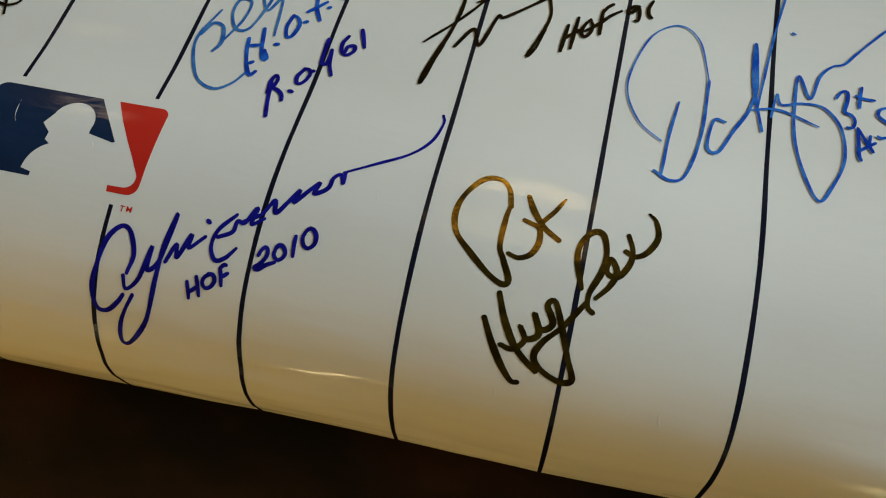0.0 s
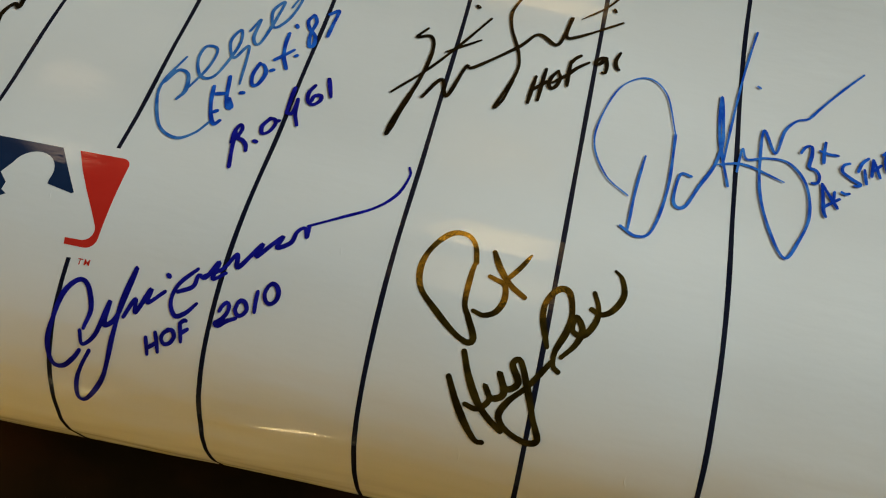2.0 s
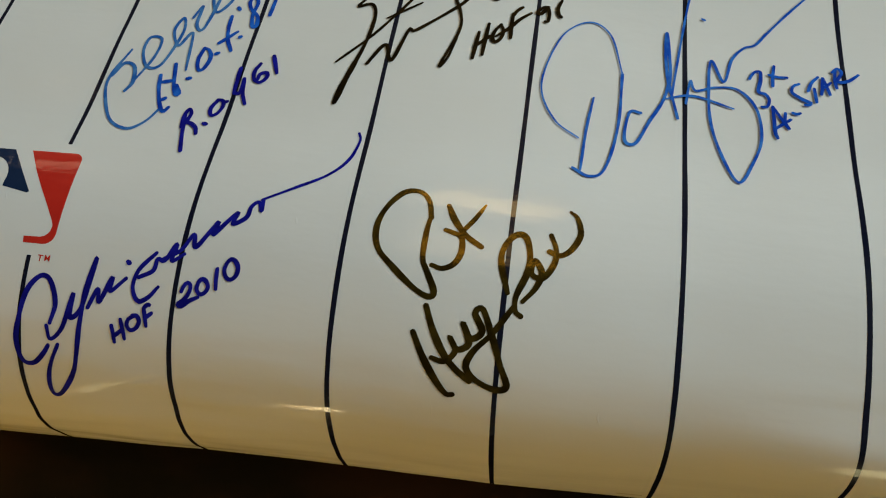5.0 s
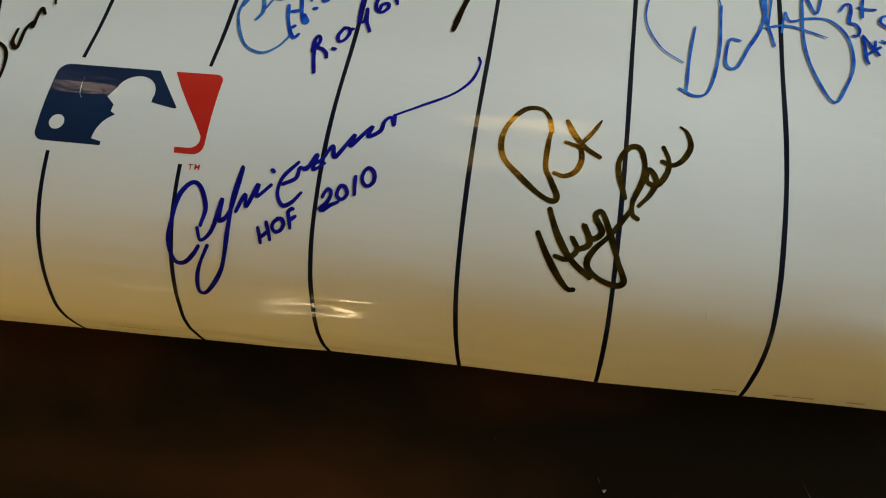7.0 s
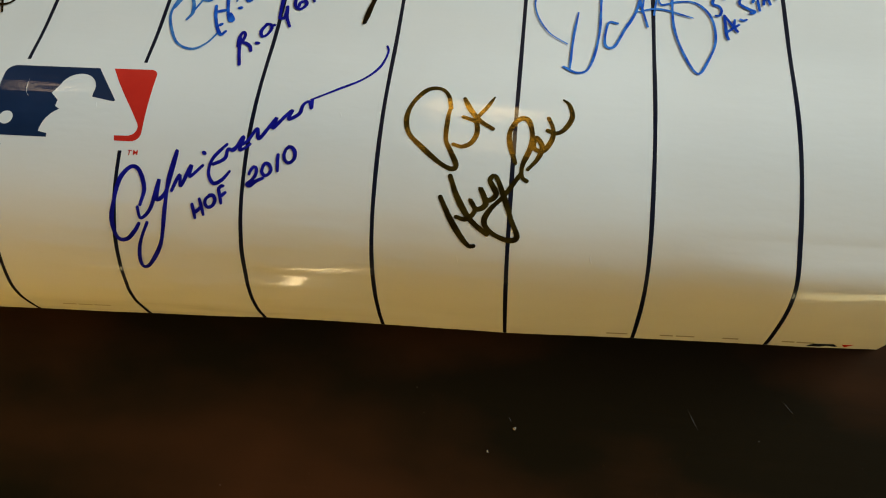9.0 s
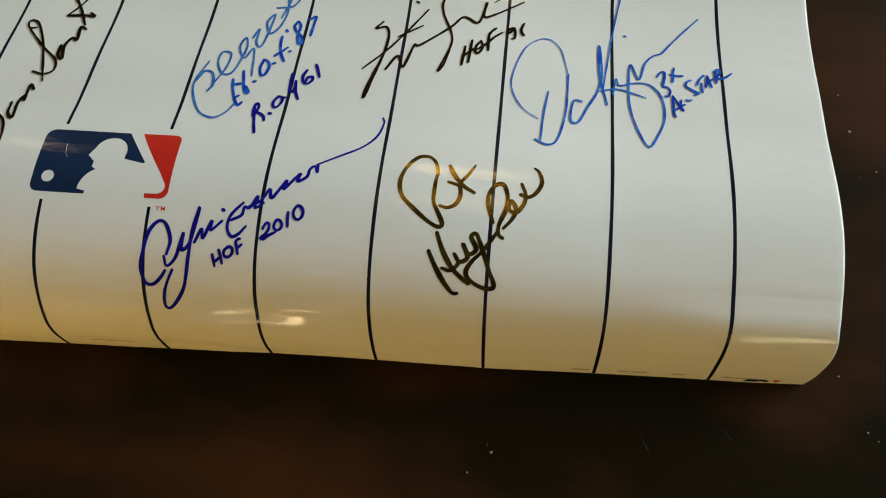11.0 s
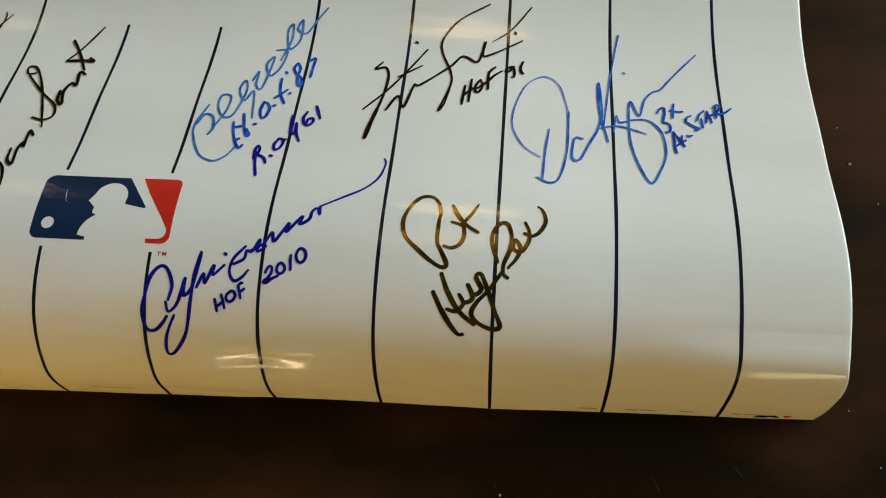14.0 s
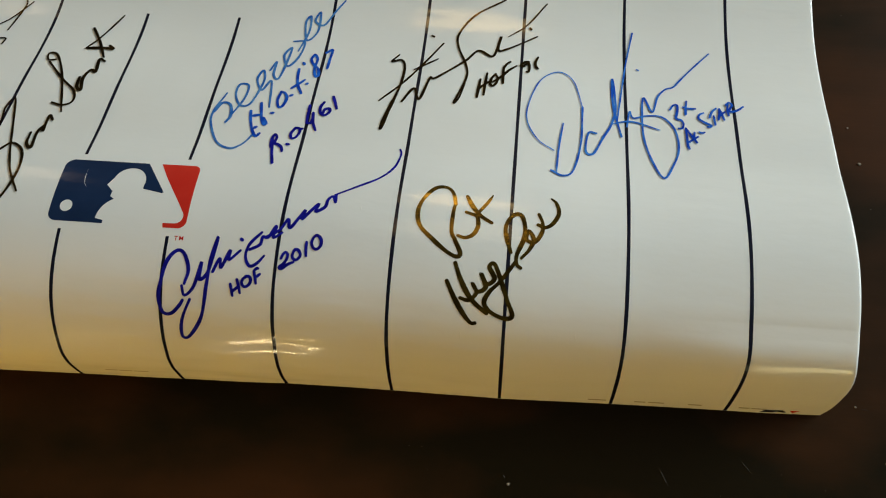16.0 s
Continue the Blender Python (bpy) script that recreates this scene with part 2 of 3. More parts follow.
def sheet_mesh():
    us = list(np.linspace(0, 1 - LIP, 400)) + [1 - 0.7 * LIP, 1 - 0.4 * LIP, 1 - 0.15 * LIP, 1]
    # finer rows in the curl
    turn = (0.055 - EDGE) / (LENGTH - EDGE)
    ts = list(np.linspace(0, turn, 150)[:-1]) + list(turn + (1 - turn) * np.linspace(0, 1, 230) ** 1.2)
    verts, faces = [], []
    n = len(us)
    for layer in (0.0, -0.0005):
        for t in ts:
            for f in us:
                # the near corner is worn and tucked in
                s0 = front(LEFT + f * (RIGHT - LEFT))
                s = s0 + t * (LENGTH - s0)
                edge = RIGHT - 0.0012 * min(1.0, max(0.0, (0.004 - s) / 0.008)) ** 1.4 + 0.0010 * ease((s - 0.03) / 0.04)
                x, y, z = on(LEFT + f * (edge - LEFT), s, layer)
                # the cut edge rolls over a little
                verts.append((x, y, max(z - 0.0005 * max(0.0, (f - 1 + LIP) / LIP) ** 2, TABLE_Z + 0.0001)))
    m = n * len(ts)
    idx = lambda i, j, k: k * m + j * n + i
    for j in range(len(ts) - 1):
        for i in range(n - 1):
            faces.append((idx(i, j, 0), idx(i + 1, j, 0), idx(i + 1, j + 1, 0), idx(i, j + 1, 0)))
            faces.append((idx(i, j, 1), idx(i, j + 1, 1), idx(i + 1, j + 1, 1), idx(i + 1, j, 1)))
    rim = [(i, 0) for i in range(n)] + [(n - 1, j) for j in range(1, len(ts))] + [(i, len(ts) - 1) for i in range(n - 2, -1, -1)] + [(0, j) for j in range(len(ts) - 2, 0, -1)]
    base = len(verts)
    for a in rim:
        verts += [verts[idx(*a, 0)], verts[idx(*a, 1)]]
    for i in range(len(rim)):
        a, b = base + 2 * i, base + 2 * ((i + 1) % len(rim))
        faces.append((a, a + 1, b + 1, b))
    me = bpy.data.meshes.new("sheet")
    me.from_pydata(verts, [], faces)
    me.materials.append(paper)
    ob = new("sheet", me)
    ob.parent = poster
    return smooth(ob)


sheet_mesh()

PRINT, LIFT = 0.00004, 0.0001


def spline(pts, step=0.0004):
    """A smooth run through the given points."""
    pts = [Vector(p) for p in pts]
    ext = [2 * pts[0] - pts[1]] + pts + [2 * pts[-1] - pts[-2]]
    out = []
    for i in range(1, len(ext) - 2):
        a, b, c, d = ext[i - 1:i + 3]
        k = max(2, int((c - b).length / step))
        for j in range(k):
            t = j / k
            out.append(0.5 * ((2 * b) + (c - a) * t + (2 * a - 5 * b + 4 * c - d) * t * t + (3 * b - a - 3 * c + d) * t ** 3))
    out.append(pts[-1])
    return out


def ribbon(bm, line, width, h, taper=(0.8, 0.8)):
    """A flat stroke of ink with rounded ends along a line on the sheet."""
    n = len(line)
    rows = []
    for i, p in enumerate(line):
        d = (line[min(i + 1, n - 1)] - line[max(i - 1, 0)])
        d = d.normalized() if d.length > 1e-9 else Vector((1, 0))
        f = i / max(1, n - 1)
        w = width / 2 * (taper[0] + (1 - taper[0]) * min(1, f * 5)) * (taper[1] + (1 - taper[1]) * min(1, (1 - f) * 5))
        w *= 1 + 0.10 * math.sin(i * 0.21 + width * 9e4)
        side = Vector((-d.y, d.x)) * w
        rows.append((p, side, d, w))
    caps = []
    for end, sign in ((0, -1), (n - 1, 1)):
        p, side, d, w = rows[end]
        caps.append([(p + d * (sign * w * math.cos(a)) + side * math.sin(a)) for a in np.linspace(math.pi / 2, -math.pi / 2, 7)])
    def v(q):
        return bm.verts.new(on(q.x, q.y, h))
    pairs = [(v(p + s), v(p - s)) for p, s, _, _ in rows]
    for (a, b), (c, d) in zip(pairs, pairs[1:]):
        bm.faces.new((a, b, d, c))
    first = [v(q) for q in caps[0][1:-1]]
    bm.faces.new([pairs[0][0]] + first + [pairs[0][1]])
    last = [v(q) for q in caps[1][1:-1]]
    bm.faces.new([pairs[-1][0]] + last + [pairs[-1][1]])


ink_level = [0.00007]


def pen(bm, width, pts, taper=(0.8, 0.8)):
    """One pen stroke; points in millimetres across and up the sheet, width in millimetres."""
    ink_level[0] += 0.000003
    ribbon(bm, spline([(u / 1000, s / 1000) for u, s in pts]), width / 1000, ink_level[0], taper)


def face_up(bm):
    """Turns all faces of a flat marking to the face of the sheet."""
    bmesh.ops.recalc_face_normals(bm, faces=bm.faces[:])
    for f in bm.faces:
        f.normal_update()
        c = f.calc_center_median()
        s = float(np.interp(c.y, PY, FINE))
        a = float(np.interp(s, FINE, ANGLE))
        if f.normal.dot(Vector((0, -math.sin(a), math.cos(a)))) < 0:
            f.normal_flip()
    return bm


# pinstripes, 40 mm apart
for k in range(-4, 8):
    u = (k - 5) * 0.04 + {7: 0.0012, 6: 0.0004}.get(k, 0)
    runs = {1: ((None, 0.0611), (0.0931, 0.171)), 2: ((None, 0.0608), (0.0934, 0.171))}.get(k, ((None, 0.545),))
    for s0, s1 in runs:
        s0 = front(u) + 0.0002 if s0 is None else s0
        bm = bmesh.new()
        steps = max(2, int((s1 - s0) / 0.0015))
        rows = []
        for i in range(steps + 1):
            s = s0 + (s1 - s0) * i / steps
            v = u + (0.0005 * ease((s - 0.05) / 0.06) if k > 5 else 0)
            w = 0.00062 + 0.00004 * math.sin(s * 160 + k)
            rows.append((bm.verts.new(on(v - w, s, PRINT)), bm.verts.new(on(v + w, s, PRINT))))
        for (a, b), (c, d) in zip(rows, rows[1:]):
            bm.faces.new((a, b, d, c))
        part("pinstripe", face_up(bm), stripe_print, poster)


def patch(outline, h):
    """A flat printed patch with a smooth outline given in millimetres, cut finely to follow the sheet."""
    bm = bmesh.new()
    vs = [bm.verts.new((u / 1000, s / 1000, 0)) for u, s in outline]
    f = bm.faces.new(vs)
    bmesh.ops.triangulate(bm, faces=[f])
    for cut in np.arange(0.0, 0.2, 0.004):
        bmesh.ops.bisect_plane(bm, geom=bm.verts[:] + bm.edges[:] + bm.faces[:], plane_co=(0, cut, 0), plane_no=(0, 1, 0))
    for w in bm.verts:
        w.co = on(w.co.x, w.co.y, h)
    return face_up(bm)


def arc(cx, cy, r, a0, a1, n=8):
    return [(cx + r * math.cos(radians(a0 + (a1 - a0) * i / n)), cy + r * math.sin(radians(a0 + (a1 - a0) * i / n))) for i in range(n + 1)]


# emblem: a rounded navy and red badge with a plain white shape between the halves
emblem_navy = part("emblem_field", patch(arc(-162.5, 86.9, 3.4, 180, 90) + [(-134.4, 90.3), (-125.4, 77.8), (-126.0, 77.4), (-133.4, 78.8)]
                   + arc(-139.4, 81.6, 6.1, -14, 168, 14) + [(-147.2, 79.6), (-144.4, 77.0), (-144.6, 74.8)] + arc(-138.5, 65.5, 9.4, 118, 178, 8) + [(-144.9, 65.2), (-144.9, 64.0)]
                   + arc(-162.7, 66.9, 2.9, 270, 180), PRINT), navy, poster, "navy half of a printed sports badge")
part("emblem_ball", patch(arc(-159.8, 70.0, 2.3, 0, 348, 24), PRINT + 0.00004), paper, emblem_navy, "white round dot")
part("emblem_field", patch([(-129.5, 90.4), (-117.2, 90.5)] + arc(-117.0, 88.1, 2.4, 90, 0, 6) + [(-114.4, 76.0), (-114.2, 67.2)] + arc(-117.2, 66.9, 3.0, 0, -90, 6)
                   + [(-122.5, 63.9), (-122.8, 65.6), (-118.6, 65.7)] + arc(-118.6, 68.5, 2.8, -80, 30, 6) + [(-118.8, 74.0), (-122.3, 79.0), (-126.0, 84.5)], PRINT), red, poster, "red half of a printed sports badge")


def lettering(letters, along, up, mat, parent, name="inscription", weight=0.02, label=""):
    """Hand lettering: (character, u, s, size) in millimetres, each set by itself; along and up are a capital's width and height."""
    bm = bmesh.new()
    ink_level[0] += 0.000003
    rnd = random.Random("".join(c[0] for c in letters))
    for ch, u, s, size in letters:
        data = bpy.data.curves.new("letter", "FONT")
        data.body, data.resolution_u, data.offset = ch, 4, weight + 0.03 * (1 / size - 1)
        ob = bpy.data.objects.new("letter", data)
        scene.collection.objects.link(ob)
        me = bpy.data.meshes.new_from_object(ob.evaluated_get(bpy.context.evaluated_depsgraph_get()))
        bpy.data.objects.remove(ob)
        bpy.data.curves.remove(data)
        xs, ys = [q.co.x for q in me.vertices], [q.co.y for q in me.vertices]
        cx, cy = (min(xs) + max(xs)) / 2, (min(ys) + max(ys)) / 2
        turn = radians(rnd.uniform(-5, 5))
        for q in me.vertices:
            # an unsteady hand bends the strokes
            wx, wy = (0.045 * noise.noise(Vector((q.co.x * 3.2 + u, q.co.y * 3.2 + s, k))) for k in (0.0, 7.0))
            x, y = (q.co.x - cx + wx) * size / 0.55, (q.co.y - cy + wy) * size / 0.7
            x, y = x * math.cos(turn) - y * math.sin(turn), x * math.sin(turn) + y * math.cos(turn)
            q.co = ((u + along[0] * x + up[0] * y) / 1000, (s + along[1] * x + up[1] * y) / 1000, 0)
        bm.from_mesh(me)
        bpy.data.meshes.remove(me)
    for cut in np.arange(0.03, 0.19, 0.003):
        bmesh.ops.bisect_plane(bm, geom=bm.verts[:] + bm.edges[:] + bm.faces[:], plane_co=(0, cut, 0), plane_no=(0, 1, 0))
    for w in bm.verts:
        w.co = on(w.co.x, w.co.y, ink_level[0])
    return part(name, face_up(bm), mat, parent, label)


lettering([("T", -116.8, 60.3, 1.0), ("M", -114.9, 60.4, 1.0)], (1.3, 0), (0, 1.6), red, poster, "trademark_letters", 0.004, "tiny red printed letters")


def autograph(strokes, mat, label):
    """The first stroke is the autograph, the others are strokes of it."""
    whole = None
    for width, pts, *taper in strokes:
        bm = bmesh.new()
        pen(bm, width, pts, *taper)
        stroke = part("pen_stroke" if whole else "autograph", face_up(bm), mat, whole or poster, "" if whole else label)
        whole = whole or stroke
    return whole


def handwriting(width, strokes, mat, parent):
    """Hand-lettered words, stroke by stroke, under their autograph."""
    bm = bmesh.new()
    for pts in strokes:
        pen(bm, width, pts, (0.85, 0.85))
    return part("inscription", face_up(bm), mat, parent)


THIN = (0.5, 0.5)
# broad black scrawl with a bronze sheen
autograph([
    (1.48, [(-19.6, 80.4), (-20.8, 85.0), (-23.4, 87.5), (-27.4, 86.9), (-31.1, 82.1), (-32.6, 76.6), (-31.4, 71.2), (-27.1, 66.8), (-21.6, 62.3), (-17.8, 60.5), (-16.5, 61.8), (-18.7, 66.4), (-20.2, 69.8), (-20.2, 76.9), (-19.7, 81.0)]),
    (1.44, [(-17.9, 68.2), (-15.3, 67.6), (-12.6, 69.0), (-11.2, 72.2), (-11.7, 75.9), (-14.1, 77.0), (-15.7, 77.5)]),
    (1.53, [(-15.8, 84.2), (-13.7, 80.2), (-10.5, 76.4), (-6.6, 73.9)]),
    (1.17, [(-6.8, 85.3), (-8.9, 81.3), (-11.7, 77.3)], (0.5, 1.0)),
    (1.71, [(-20.3, 51.9), (-17.3, 46.1), (-13.9, 40.8), (-11.4, 38.0), (-9.9, 38.0)]),
    (1.71, [(-17.9, 58.3), (-15.7, 52.8), (-12.7, 47.6), (-9.6, 44.3), (-6.2, 41.8)]),
    (1.53, [(-15.4, 46.4), (-12.4, 45.9), (-10.0, 48.6), (-11.6, 51.7), (-9.6, 49.0), (-7.0, 50.7), (-8.8, 55.2), (-6.7, 51.8), (-4.2, 53.7), (-6.2, 57.7), (-4.5, 58.8), (-1.8, 52.8), (0.6, 46.5), (2.5, 41.5), (-0.2, 40.4), (-4.9, 42.3), (-7.2, 45.3), (-5.7, 49.1), (-1.8, 53.5), (2.7, 60.5)]),
    (1.53, [(0.7, 63.3), (-1.4, 70.0), (-1.2, 74.3), (1.2, 77.8), (3.7, 77.5), (5.1, 72.9), (4.7, 68.1), (2.8, 62.7), (2.9, 59.3), (4.3, 58.1)]),
    (1.44, [(4.4, 61.6), (7.1, 65.1), (8.2, 68.9), (6.3, 71.8), (5.9, 68.4), (8.6, 67.7), (10.9, 71.5), (11.0, 75.2), (9.6, 78.7)]),
    (1.44, [(9.5, 74.4), (12.0, 73.6), (14.6, 75.4), (16.5, 79.6), (15.5, 83.9), (13.8, 85.6)], (1.0, 0.5)),
], bronze_ink, "broad black marker scrawl with a bronze sheen")

# dark blue scrawl with a long rising tail
blue_mark = autograph([
    (1.38, [(-111.6, 44.5), (-110.6, 49.5), (-112.8, 54.9), (-115.6, 55.9), (-118.6, 52.2), (-120.0, 45.5), (-120.7, 39.5), (-119.1, 34.2), (-116.2, 33.8), (-113.3, 36.6), (-112.0, 38.8)]),
    (1.29, [(-112.5, 43.7), (-111.3, 40.5), (-108.1, 44.0), (-106.2, 52.3), (-106.4, 46.5), (-103.4, 49.6), (-101.7, 61.7), (-103.1, 53.2), (-103.7, 44.6), (-105.2, 33.6), (-110.0, 25.7), (-112.7, 25.5), (-112.4, 31.5), (-109.4, 39.2)]),
    (1.20, [(-101.9, 49.3), (-99.9, 54.1), (-99.1, 50.9), (-96.6, 57.2), (-96.6, 53.9), (-93.0, 57.4)]),
    (1.12, [(-86.4, 64.5), (-90.1, 59.8), (-90.9, 55.3), (-89.1, 52.2), (-86.6, 53.3), (-84.4, 56.1)]),
    (1.20, [(-89.8, 58.0), (-86.4, 60.0), (-85.8, 63.0), (-83.9, 62.8), (-81.7, 67.1), (-82.1, 62.9), (-79.2, 64.9)]),
    (1.20, [(-84.3, 63.1), (-80.2, 65.9), (-77.9, 70.1), (-76.6, 67.0), (-72.5, 74.0), (-73.0, 70.6), (-68.2, 77.0), (-68.7, 73.9), (-65.7, 75.9), (-65.1, 79.0), (-63.5, 80.5), (-62.3, 78.0), (-62.5, 81.1)]),
    (0.86, [(-62.9, 81.2), (-55.6, 85.4), (-48.0, 90.1), (-43.5, 95.5), (-41.9, 101.9), (-42.6, 104.5)]),
    (1.20, [(-93.4, 61.6), (-92.8, 61.2)]),
], blue_ink, "dark blue marker scrawl with a long rising tail")
# "HOF"
handwriting(1.15, [
    [(-95.2, 45.5), (-94.6, 43.4), (-94.2, 41.5)],
    [(-93.0, 47.2), (-92.2, 44.9), (-91.6, 42.6)],
    [(-94.1, 43.2), (-92.2, 44.9)],
    [(-89.6, 48.5), (-90.9, 47.5), (-91.2, 46.0), (-90.2, 44.9), (-88.8, 45.5), (-88.1, 47.2), (-88.8, 48.5), (-90.0, 48.5)],
    [(-87.3, 50.6), (-86.7, 48.5), (-86.2, 46.3)],
    [(-87.2, 50.7), (-86.5, 51.5), (-85.9, 51.5)],
    [(-86.5, 48.4), (-85.1, 49.6)],
], blue_ink, blue_mark)
# "2010"
handwriting(1.15, [
    [(-78.3, 55.6), (-77.9, 56.8), (-77.1, 57.9), (-76.2, 57.3), (-76.3, 55.5), (-77.4, 53.6), (-78.7, 52.4), (-77.7, 52.1), (-76.0, 53.5), (-73.9, 54.6)],
    [(-74.3, 58.1), (-74.5, 56.5), (-73.5, 55.4), (-72.3, 55.9), (-71.7, 57.3), (-72.5, 58.8), (-73.7, 59.1), (-74.3, 58.1)],
    [(-70.1, 62.0), (-70.0, 59.7), (-69.7, 57.0)],
    [(-68.0, 63.5), (-68.3, 61.9), (-67.6, 60.2), (-66.3, 59.7), (-65.1, 60.9), (-65.0, 62.9), (-66.0, 64.4), (-67.1, 64.7), (-67.8, 63.9)],
], blue_ink, blue_mark)

# pale blue looping scrawl
pale_mark = autograph([
    (0.95, [(-114.6, 128.1), (-117.7, 118.2), (-116.9, 111.6), (-112.5, 103.1), (-106.7, 100.2), (-102.4, 102.8), (-99.5, 108.0)]),
    (1.2, [(-117.3, 118.2), (-115.1, 122.9), (-111.8, 122.0), (-110.4, 116.5), (-111.7, 113.1)]),
    (0.95, [(-110.4, 116.5), (-107.1, 125.7), (-107.0, 132.7), (-110.6, 133.1), (-111.0, 127.7), (-108.0, 122.2), (-104.0, 123.6), (-101.5, 135.6), (-103.0, 141.7), (-104.4, 136.6), (-101.3, 130.7), (-98.5, 135.8), (-96.3, 121.9)]),
    (1.0, [(-100.4, 141.9), (-98.8, 147.0), (-98.5, 139.5), (-95.9, 137.8), (-94.3, 151.0), (-94.3, 155.4), (-96.5, 150.9), (-93.9, 144.8), (-90.5, 150.0), (-89.5, 158.8), (-94.2, 159.1)]),
    (0.95, [(-91.3, 153.7), (-88.8, 164.9), (-89.3, 173.0), (-91.0, 169.4), (-88.9, 160.0), (-85.2, 165.1), (-85.5, 175.4), (-87.1, 170.8), (-83.1, 168.7), (-79.5, 175.7), (-75.8, 181.9)]),
], light_ink, "pale blue marker scrawl of open loops")
# "H.O.F. '87"
handwriting(1.20, [
    [(-103.0, 119.5), (-102.1, 115.0), (-100.3, 109.9), (-98.4, 107.0), (-97.2, 108.5)],
    [(-101.6, 117.1), (-99.3, 117.7)],
    [(-99.8, 123.8), (-98.1, 116.3), (-96.7, 113.2), (-95.7, 113.6), (-97.3, 116.3)],
    [(-99.9, 111.0), (-99.1, 111.6)],
    [(-94.9, 118.9), (-94.1, 119.1)],
    [(-93.2, 130.3), (-93.8, 125.9), (-92.7, 122.3), (-91.2, 122.9), (-90.4, 126.9), (-91.6, 129.6), (-93.2, 130.3)],
    [(-89.3, 128.4), (-88.6, 128.8)],
    [(-88.8, 143.4), (-88.5, 139.0), (-87.4, 134.2), (-85.3, 130.0)],
    [(-89.6, 132.5), (-87.4, 134.9), (-85.3, 137.4)],
    [(-84.2, 135.2), (-83.8, 135.5)],
    [(-87.8, 147.1), (-87.2, 146.3)],
    [(-84.0, 152.1), (-84.9, 149.5), (-83.6, 146.5), (-81.2, 144.0), (-80.5, 140.3), (-81.7, 140.0), (-82.7, 144.4), (-82.4, 149.4), (-83.6, 151.9)],
    [(-79.5, 153.4), (-77.2, 155.1), (-77.4, 149.9), (-77.6, 144.7)],
], royal_ink, pale_mark)
# "R.O.Y 61"
handwriting(1.20, [
    [(-91.5, 106.0), (-90.3, 99.7), (-88.9, 94.1)],
    [(-91.3, 102.1), (-91.7, 106.0), (-91.0, 108.4), (-90.0, 107.0), (-90.3, 104.1), (-88.9, 103.5), (-87.3, 102.1), (-86.6, 100.2)],
    [(-85.6, 103.9), (-84.8, 103.7)],
    [(-83.9, 112.0), (-85.1, 109.2), (-84.4, 106.9), (-82.9, 107.5), (-81.9, 110.1), (-82.4, 112.0), (-83.9, 112.2)],
    [(-81.6, 111.8), (-81.2, 111.9)],
    [(-80.5, 123.8), (-80.4, 119.5), (-80.2, 115.1)],
    [(-80.1, 114.9), (-78.5, 115.3), (-78.3, 119.8)],
    [(-78.5, 120.1), (-77.7, 115.3), (-76.1, 111.5)],
    [(-75.2, 125.8), (-76.2, 123.1), (-75.7, 120.2), (-73.9, 119.2), (-72.3, 121.0), (-72.7, 122.7), (-74.4, 122.1), (-74.7, 120.2)],
    [(-72.1, 128.9), (-70.9, 125.8), (-69.8, 122.8)],
], blue_ink, pale_mark)

# black scrawl with a tall open curve
tall_mark = autograph([
    (1.1, [(-49.5, 154.2), (-51.9, 150.3), (-48.0, 151.2), (-46.3, 146.0), (-47.4, 133.9), (-50.8, 119.8), (-51.6, 113.8)]),
    (1.7, [(-48.6, 128.5), (-50.4, 120.5), (-51.5, 114.2)]),
    (0.9, [(-54.0, 128.2), (-45.0, 140.0), (-32.2, 161.6)]),
    (0.9, [(-42.5, 146.2), (-33.5, 152.9)]),
    (1.1, [(-45.2, 128.3), (-41.3, 135.7), (-38.6, 130.0), (-35.6, 142.0), (-33.5, 142.1), (-22.7, 152.4), (-17.7, 158.5), (-12.1, 155.8), (-10.2, 160.3), (-9.0, 166.8), (-9.7, 159.6), (-5.9, 160.5), (5.7, 168.1)], (1.0, 0.6)),
    (0.9, [(-8.3, 185.6), (-20.1, 177.4), (-26.1, 167.6), (-26.0, 160.4), (-22.0, 150.1), (-21.4, 142.7), (-25.0, 129.3), (-23.2, 132.2), (-21.7, 139.7)]),
    (0.7, [(-6.2, 166.9), (1.1, 173.4), (8.9, 184.8)], (0.4, 1.0)),
    (1.0, [(-37.3, 165.6), (-36.4, 165.0)]),
    (1.0, [(2.6, 172.3), (3.1, 171.5)]),
], black_ink, "black marker scrawl with a tall open curve")
# "HOF 91"
handwriting(1.10, [
    [(-15.7, 142.8), (-16.1, 137.5), (-16.4, 132.6)],
    [(-13.3, 146.3), (-13.7, 140.1), (-13.9, 134.1)],
    [(-16.4, 136.8), (-14.5, 139.3), (-12.5, 141.5)],
    [(-9.9, 146.3), (-11.4, 143.5), (-11.8, 140.6), (-10.7, 139.4), (-9.4, 141.2), (-9.0, 143.9), (-9.9, 146.1)],
    [(-6.9, 150.8), (-7.0, 146.2), (-6.8, 141.3)],
    [(-6.9, 149.7), (-5.9, 151.9), (-4.5, 153.4)],
    [(-10.9, 141.5), (-7.4, 145.2), (-4.8, 148.7), (-1.9, 151.4)],
    [(2.9, 154.2), (1.4, 154.0), (-0.2, 151.9), (1.0, 151.5), (2.5, 153.7), (3.2, 151.5), (3.0, 148.6), (2.2, 148.6)],
    [(6.4, 157.0), (5.5, 154.0), (5.8, 151.7), (6.6, 150.7)],
], black_ink, tall_mark)

